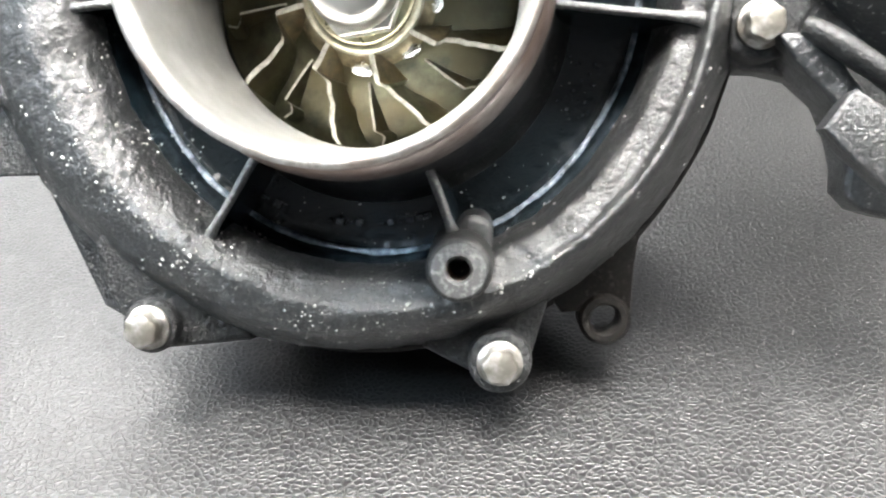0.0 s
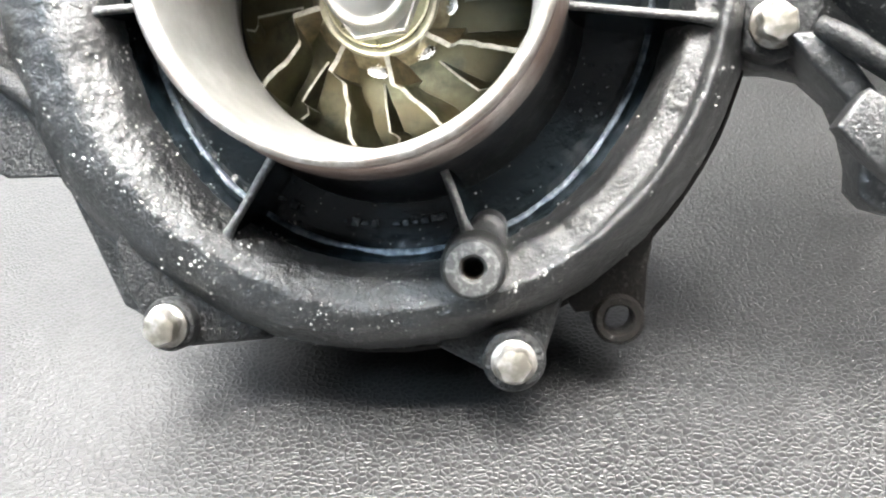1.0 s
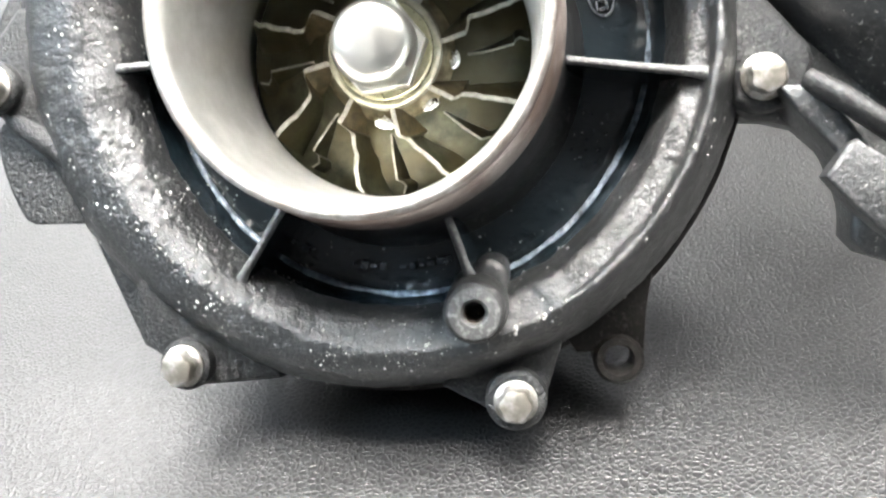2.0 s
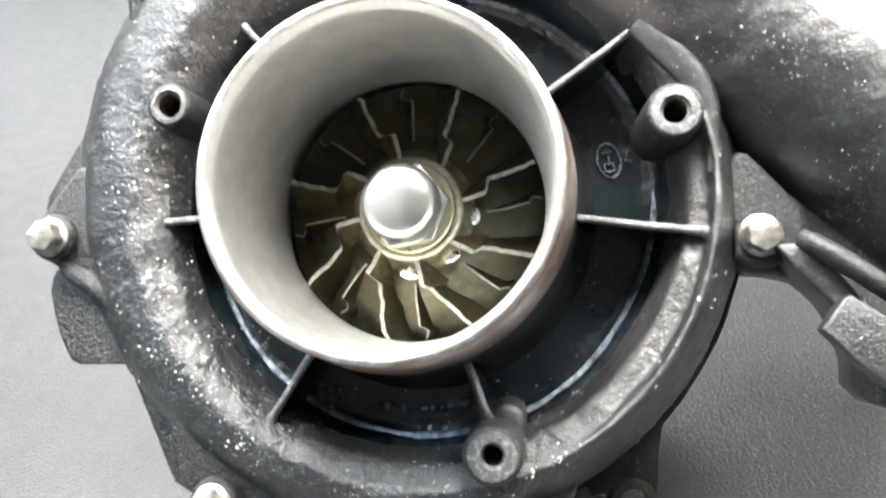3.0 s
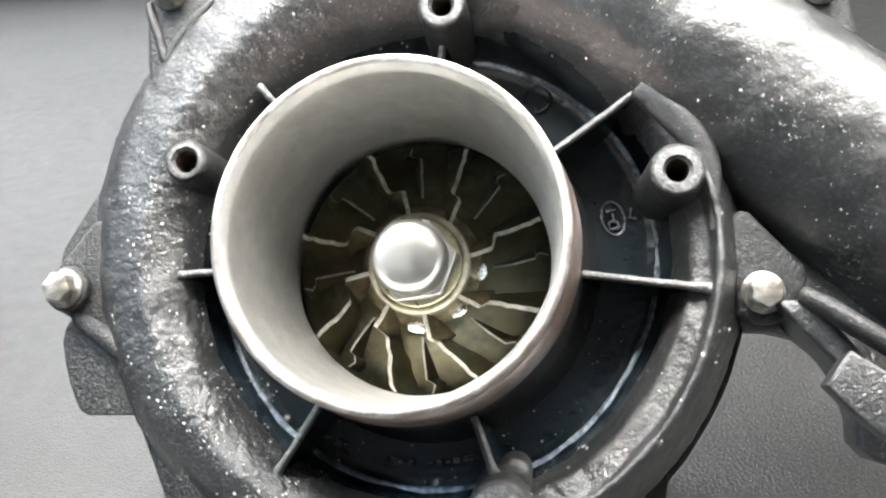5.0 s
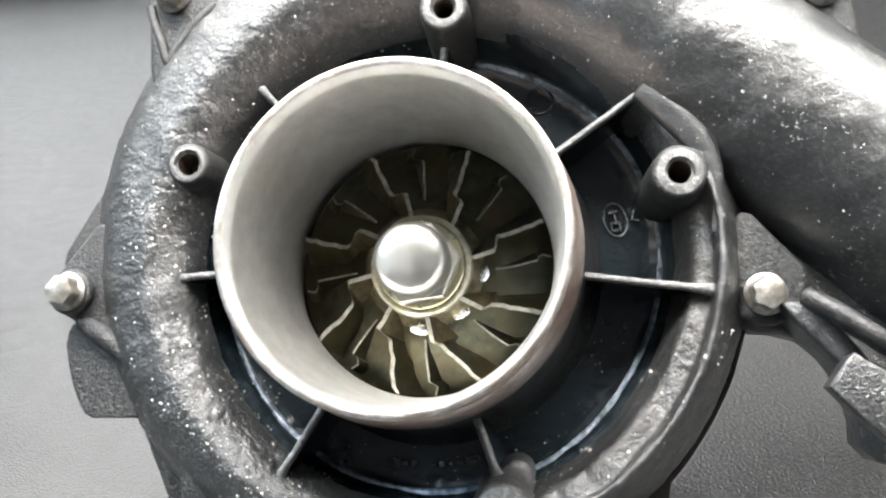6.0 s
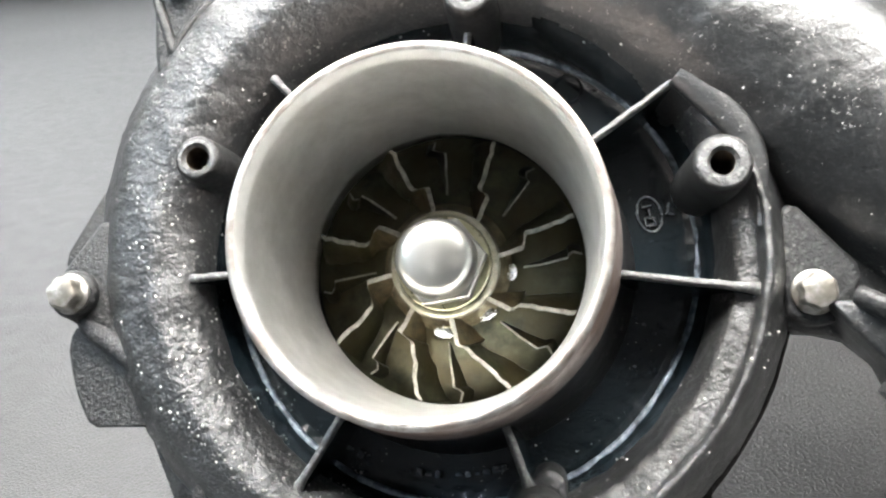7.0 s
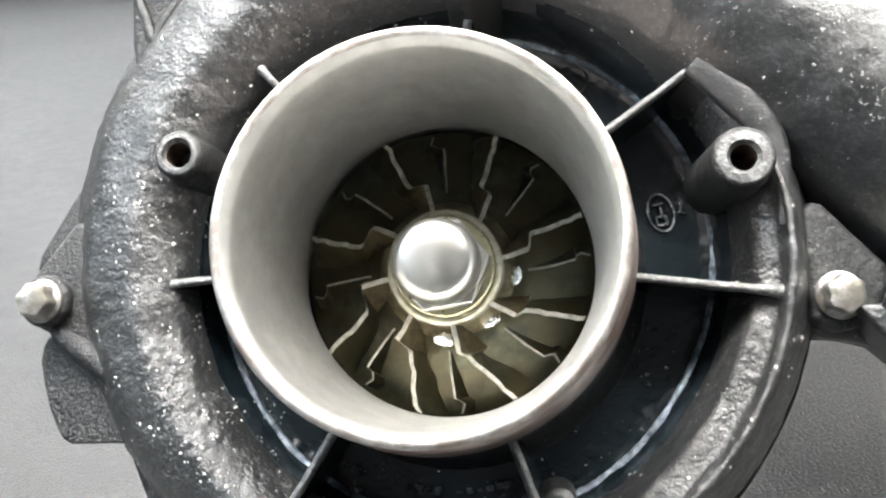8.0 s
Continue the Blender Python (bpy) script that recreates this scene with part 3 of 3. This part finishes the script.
for x, z, y, turn in ((-88.9, -8.7, 32.0, 10), (80.7, -10.1, 32.2, 25), (-45.8, -72.5, 32.0, 40), (29.7, -79.3, 32.0, 5), (-65.0, 69.0, 32.0, 15), (98.0, 64.5, 37.0, 30)):
    if first_bolt is None:
        first_bolt = part("bolt", bolt_mesh(), ZINC, turbo, "zinc-plated flange bolt with a dull six-lobed head", smooth=35)
        bolt = first_bolt
    else:
        bolt = new("bolt", first_bolt.data)
        bolt.parent = turbo
        tagged(bolt, first_bolt["label"])
    bolt.matrix_local = Matrix.Translation((x / 1000, y / 1000, z / 1000)) @ Matrix.Rotation(radians(turn), 4, "Y")

# rear flange with its lug, and the core behind it that carries the weight
flange = part("rear_flange", roughen(lathe([(74, 45.0), (79.8, 45.0), (80.9, 45.9), (81.1, 51.0), (80.2, 52.0), (74, 52.0)], 160, closed=True), 0.3, 6.0), IRON, turbo,
              "dark iron rear flange", smooth=40)


def ring_lug(x, z, r, hole, outline, y0, y1):
    """A lug with a round eye: the web stops at the eye ring, which is open."""
    bm = lathe([(hole, y0 + 0.6), (hole + 0.5, y0), (r - 0.8, y0), (r, y0 + 0.9), (r, y1), (hole, y1)], 40, (x, z), closed=True)
    web = prism(outline, y0 + 1.0, y1, 0.8)
    mesh = bpy.data.meshes.new("web")
    web.to_mesh(mesh)
    web.free()
    bm.from_mesh(mesh)
    bpy.data.meshes.remove(mesh)
    return roughen(bm, 0.2, 3.0)


part("lug", ring_lug(53.0, -72.2, 5.8, 3.2, [(40.0, -66.0), (43.5, -71.0), (47.3, -70.5), (50.0, -67.6), (54.0, -67.0), (57.5, -68.6), (58.8, -71.0), (59.4, -60.0), (60.5, -52.0), (50.0, -54.0)], 43.5, 51.0),
     IRON, flange, "dark iron lug with a round eye")
rear_profile = [(40, 51.0, 0), (79.0, 51.5, 0), (80.0, 58.0, 0), (79.0, 66.0, 0), (75.5, 76.0, 0), (70.0, 86.0, 0), (62.5, 97.0, 0), (50, 106.0, 0), (30, 110.0, 0)]
part("turbine_housing", roughen(lathe([(p.x, p.y) for p in spline(rear_profile, 5)], 96), 0.25, 8.0), IRON, turbo, "dark iron turbine housing resting on the leather", smooth=60)

# bracket beside the outlet duct
part("duct_web", roughen(prism([(74, -8), (76, -16.5), (80.0, -18.6), (84.5, -18.8), (91.0, -20.4), (97.0, -25.6), (100.3, -33.0), (102.0, -38.9), (102.0, -44.3), (105.4, -47.8), (110.5, -49.3), (126, -50), (112, -18), (92, 2)], 40.0, 50.0, 1.5, 3), 0.2, 5.0),
     CAST, turbo, "black cast web under the outlet duct", smooth=50)
rod = [(89.0, 29.0, -11.5), (92.0, 26.5, -13.6), (98.5, 25.0, -18.2), (107.0, 25.0, -24.0), (122.0, 25.0, -34.5), (132.0, 26.0, -41.0)]
part("bracket_rib", roughen(sweep(spline(rod, 6), [2.4] * 31, 20, 1.5), 0.2, 3.0), POST, turbo, "worn grey cast rib along the duct")
block = [(90.3, -30.6), (95.9, -36.8), (102.0, -42.0), (114.0, -50.0), (119.0, -38.0), (104.0, -28.4), (96.0, -23.3), (95.0, -23.7)]
part("bracket_block", roughen(prism(block, 22.0, 28.5, 0.9, 3, -0.05), 0.15, 4.0), CAST, turbo, "black cast bracket block", smooth=45)
part("bracket_arm", roughen(prism([(82, -12), (86.5, -17.8), (93.5, -25.0), (99, -33), (108, -40), (112, -34), (101, -25), (91, -12)], 27.5, 42.0, 1.5, 3, -0.06), 0.25, 4.0), CAST, turbo, smooth=45)

# raised casting marks on the recess floor, their glints put into a paler colour
def mark(name, x, z, w, h, turn):
    m = Matrix.Translation((x, 47.6, z)) @ Matrix.Rotation(radians(turn), 4, "Y") @ Matrix.Diagonal((w, 1.7, h, 1))
    bm = bmesh.new()
    bmesh.ops.create_cube(bm, size=1, matrix=m)
    bmesh.ops.bevel(bm, geom=bm.edges[:], offset=0.14, segments=1, affect="EDGES")
    part(name, bm, RAISED, scroll)


def oval(x, z, a, b, tilt):
    bm = bmesh.new()
    n, k = 40, 8
    rings = []
    for i in range(n):
        t = 2 * math.pi * i / n
        px, pz = a * math.cos(t), b * math.sin(t)
        c, s = math.cos(radians(tilt)), math.sin(radians(tilt))
        o = Vector((x + px * c - pz * s, 47.9, z + px * s + pz * c))
        u = Vector((px * c - pz * s, 0, px * s + pz * c)).normalized()
        rings.append([bm.verts.new(o + 0.32 * (u * math.cos(q) + Vector((0, math.sin(q), 0)))) for q in (2 * math.pi * j / k for j in range(k))])
    for i in range(n):
        p, q = rings[i], rings[(i + 1) % n]
        for j in range(k):
            bm.faces.new((p[j], p[(j + 1) % k], q[(j + 1) % k], q[j]))
    return fixed(bm)


part("raised_oval", oval(48.7, 10.2, 4.3, 2.8, 105), RAISED, scroll, "raised oval casting mark")
for spec in ((48.0, 12.0, 2.4, 0.5, -12), (48.6, 10.6, 0.5, 2.0, -12), (48.5, 9.3, 2.2, 0.5, -12), (49.2, 7.6, 2.4, 0.5, -12), (47.7, 8.2, 0.5, 2.2, -12), (49.9, 8.4, 0.5, 2.0, -12),
             (53.0, 11.5, 0.5, 2.6, 10), (53.8, 10.0, 1.4, 0.5, 10)):
    mark("raised_bar", *spec)
part("raised_oval", oval(29.8, 42.0, 3.4, 3.4, 0), RECESS, scroll, "raised round casting mark")
rnd = random.Random(4)
for a in (-118, -117, -114, -112, -100, -97.5, -95, -92.5, -87, -84.5, -82, -79.5, -77, -75):
    mark("raised_bar", 51.3 * math.cos(radians(a)), 51.3 * math.sin(radians(a)), rnd.uniform(0.5, 1.9), rnd.uniform(0.5, 2.2), -a + 90 + rnd.uniform(-8, 8))
# small pale dots drawn for glints on the floor
for x, z in ((44.6, -14.5), (46.4, -16.0), (50.2, -16.1), (49.0, -18.2), (47.2, -19.8), (50.0, -20.6), (45.6, -21.8), (48.4, -24.4), (44.2, -25.8), (47.6, -27.2), (44.6, -28.0), (42.2, -24.0)):
    mark("glint_dot", x, z, 0.6, 0.6, 20)

# ---- compressor wheel ----
WX, WZ = 1.3, -2.7
wheel_body = lathe([(4, 33.0), (11.0, 32.9), (11.9, 33.0), (12.3, 33.5), (13.0, 36.0), (15.0, 39.0), (18.5, 41.8), (23.0, 44.0), (28.0, 45.6), (33.0, 46.6), (33.0, 50.0), (4, 50.0)], 96, (WX, WZ))
for f in wheel_body.faces:
    c = f.calc_center_median()
    f.material_index = 1 if 12.2 < math.hypot(c.x - WX, c.z - WZ) < 15.5 else 0
wheel = part("compressor_wheel", wheel_body, [WHEEL, ROOT], turbo,
             "olive-brown oil-stained aluminium compressor wheel", smooth=50)


def blade(edge, depth, thick, twist=2.5):
    """edge: (radius, degrees, y) along the leading edge; the blade winds back from it into the wheel."""
    bm = bmesh.new()
    steps = 8
    sides = []
    for side in (-1, 1):
        rows = []
        for r, a, y in edge:
            row = []
            for k in range(steps + 1):
                dy = depth * k / steps
                yy = y + dy
                ang = radians(a + (2.3 if r < 19 and edge[0][0] < 13 else twist) * dy * (1 - 0.25 * k / steps)) + side * thick * (1 + 0.25 * noise.noise(Vector((r, a, dy)))) / 2 / r
                row.append(bm.verts.new((WX + r * math.cos(ang), yy, WZ + r * math.sin(ang))))
            rows.append(row)
        sides.append(rows)
    a, b = sides
    m = len(edge)
    for rows in sides:
        for i in range(m - 1):
            for k in range(steps):
                f = bm.faces.new((rows[i][k], rows[i + 1][k], rows[i + 1][k + 1], rows[i][k + 1]))
                f.material_index = 2 if edge[i + 1][0] < 19.2 and edge[0][0] < 13 else 0
    for i in range(m - 1):
        f = bm.faces.new((a[i][0], a[i + 1][0], b[i + 1][0], b[i][0]))
        f.material_index = 1
        bm.faces.new((a[i][-1], a[i + 1][-1], b[i + 1][-1], b[i][-1]))
    for i in (0, m - 1):
        for k in range(steps):
            bm.faces.new((a[i][k], a[i][k + 1], b[i][k + 1], b[i][k]))
    return fixed(bm)


# degrees of each chipped leading edge: root, corner, below the chip, tip; and of the splitter that follows: inner end, outer end, hook
BLADES = ((8, 11, 22, 21, 43, 47, 51), (52, 57, 67, 69, 91, 92, 98), (102, 103, 114, 116, 136, 140, 144), (147, 150, 165, 166, 183, 186, 191),
          (192, 192, 208, 215, 226, 229, 234), (235, 236, 247, 258, 270, 272, 276), (278, 279, 284, 298, 313, 317, 321), (321, 325, 332, 339, 359, 364, 367))
rnd = random.Random(7)
j = lambda s: rnd.uniform(-s, s)
for root, corner, chip, tip, s0, s1, s2 in BLADES:
    full = [(11.8, root, 33.1), (13.5, root * 0.7 + corner * 0.3 - 0.6, 33.3), (15.9, root * 0.3 + corner * 0.7 + j(.5), 33.5), (18.4 + j(.4), corner + j(.3), 33.8), (18.8 + j(.2), corner * 0.7 + chip * 0.3, 34.6)]
    full += [(19.3 + j(.3), corner * 0.15 + chip * 0.85, 36.4), (20.0, chip + j(.5), 36.9)]
    full += [(20 + 11.4 * f, chip + (tip - chip) * f ** 0.8 + j(.9), 37.0 + 0.9 * f + j(.2)) for f in (0.15, 0.3, 0.45, 0.6, 0.75, 0.88, 1.0)]
    part("full_blade", blade(full, 12.0, 1.05, 1.4), [WHEEL, EDGE, RUST], wheel, "full blade with a chipped bright leading edge", smooth=50)
    split = [(16.5 + 11.5 * f, s0 + (s1 - s0) * f + j(.25), 41.0 + 0.5 * f) for f in (0, 0.2, 0.4, 0.6, 0.8, 1.0)]
    split += [(28.4 + j(.3), s1 * 0.4 + s2 * 0.6, 42.0), (29.4, s2, 42.6), (31.4, s2 - 1.5, 43.0)]
    part("splitter_blade", blade(split, 8.0, 0.5, 1.4), [WHEEL, EDGE], wheel, "short splitter blade with a thin bright edge", smooth=50)


part("hub_ring", lathe([(10.9, 33.4), (10.95, 32.8), (11.4, 32.6), (12.1, 32.75), (12.5, 33.3), (12.7, 34.4), (12.0, 34.6)], 96, (WX, WZ), closed=True), HUB, wheel, "rubbed bright hub ring", smooth=50)


def balance_cut(x, z, y, r, turn):
    bm = bmesh.new()
    bmesh.ops.create_uvsphere(bm, u_segments=24, v_segments=12, radius=1)
    bmesh.ops.scale(bm, vec=(r, 0.8, r * 0.6), verts=bm.verts)
    bmesh.ops.rotate(bm, matrix=Matrix.Rotation(radians(turn), 3, "Y"), verts=bm.verts)
    bmesh.ops.translate(bm, vec=(x, y, z), verts=bm.verts)
    return roughen(bm, 0.35, 0.9)


for spec in ((10.8, -14.0, 38.0, 2.2, -35), (16.2, -4.4, 37.6, 2.2, -85), (1.0, -18.0, 36.0, 2.5, 0)):
    part("balance_cut", balance_cut(*spec), CUT, wheel, "bright ground balancing cut")

nut = part("shaft_nut", prism([(WX - 0.2 + 10.4 * math.cos(radians(60 * k + 9)), WZ + 10.4 * math.sin(radians(60 * k + 9))) for k in range(6)], 27.0, 32.2, 0.7, 3), NUT, turbo, "polished steel cap nut on the shaft", smooth=25)
part("dome", lathe([(0.2, 17.6), (3.0, 17.64), (5.4, 17.85), (7.0, 18.35), (8.0, 19.2), (8.55, 20.6), (8.75, 22.5), (8.75, 26.4), (0.2, 26.4)], 64, (WX - 0.4, WZ)), NUT, nut, smooth=60)
part("washer", lathe([(5, 31.4), (10.4, 31.4), (10.7, 31.7), (10.8, 33.2), (5, 33.2)], 64, (WX, WZ)), BRASS, nut, "yellow passivated washer", smooth=30)
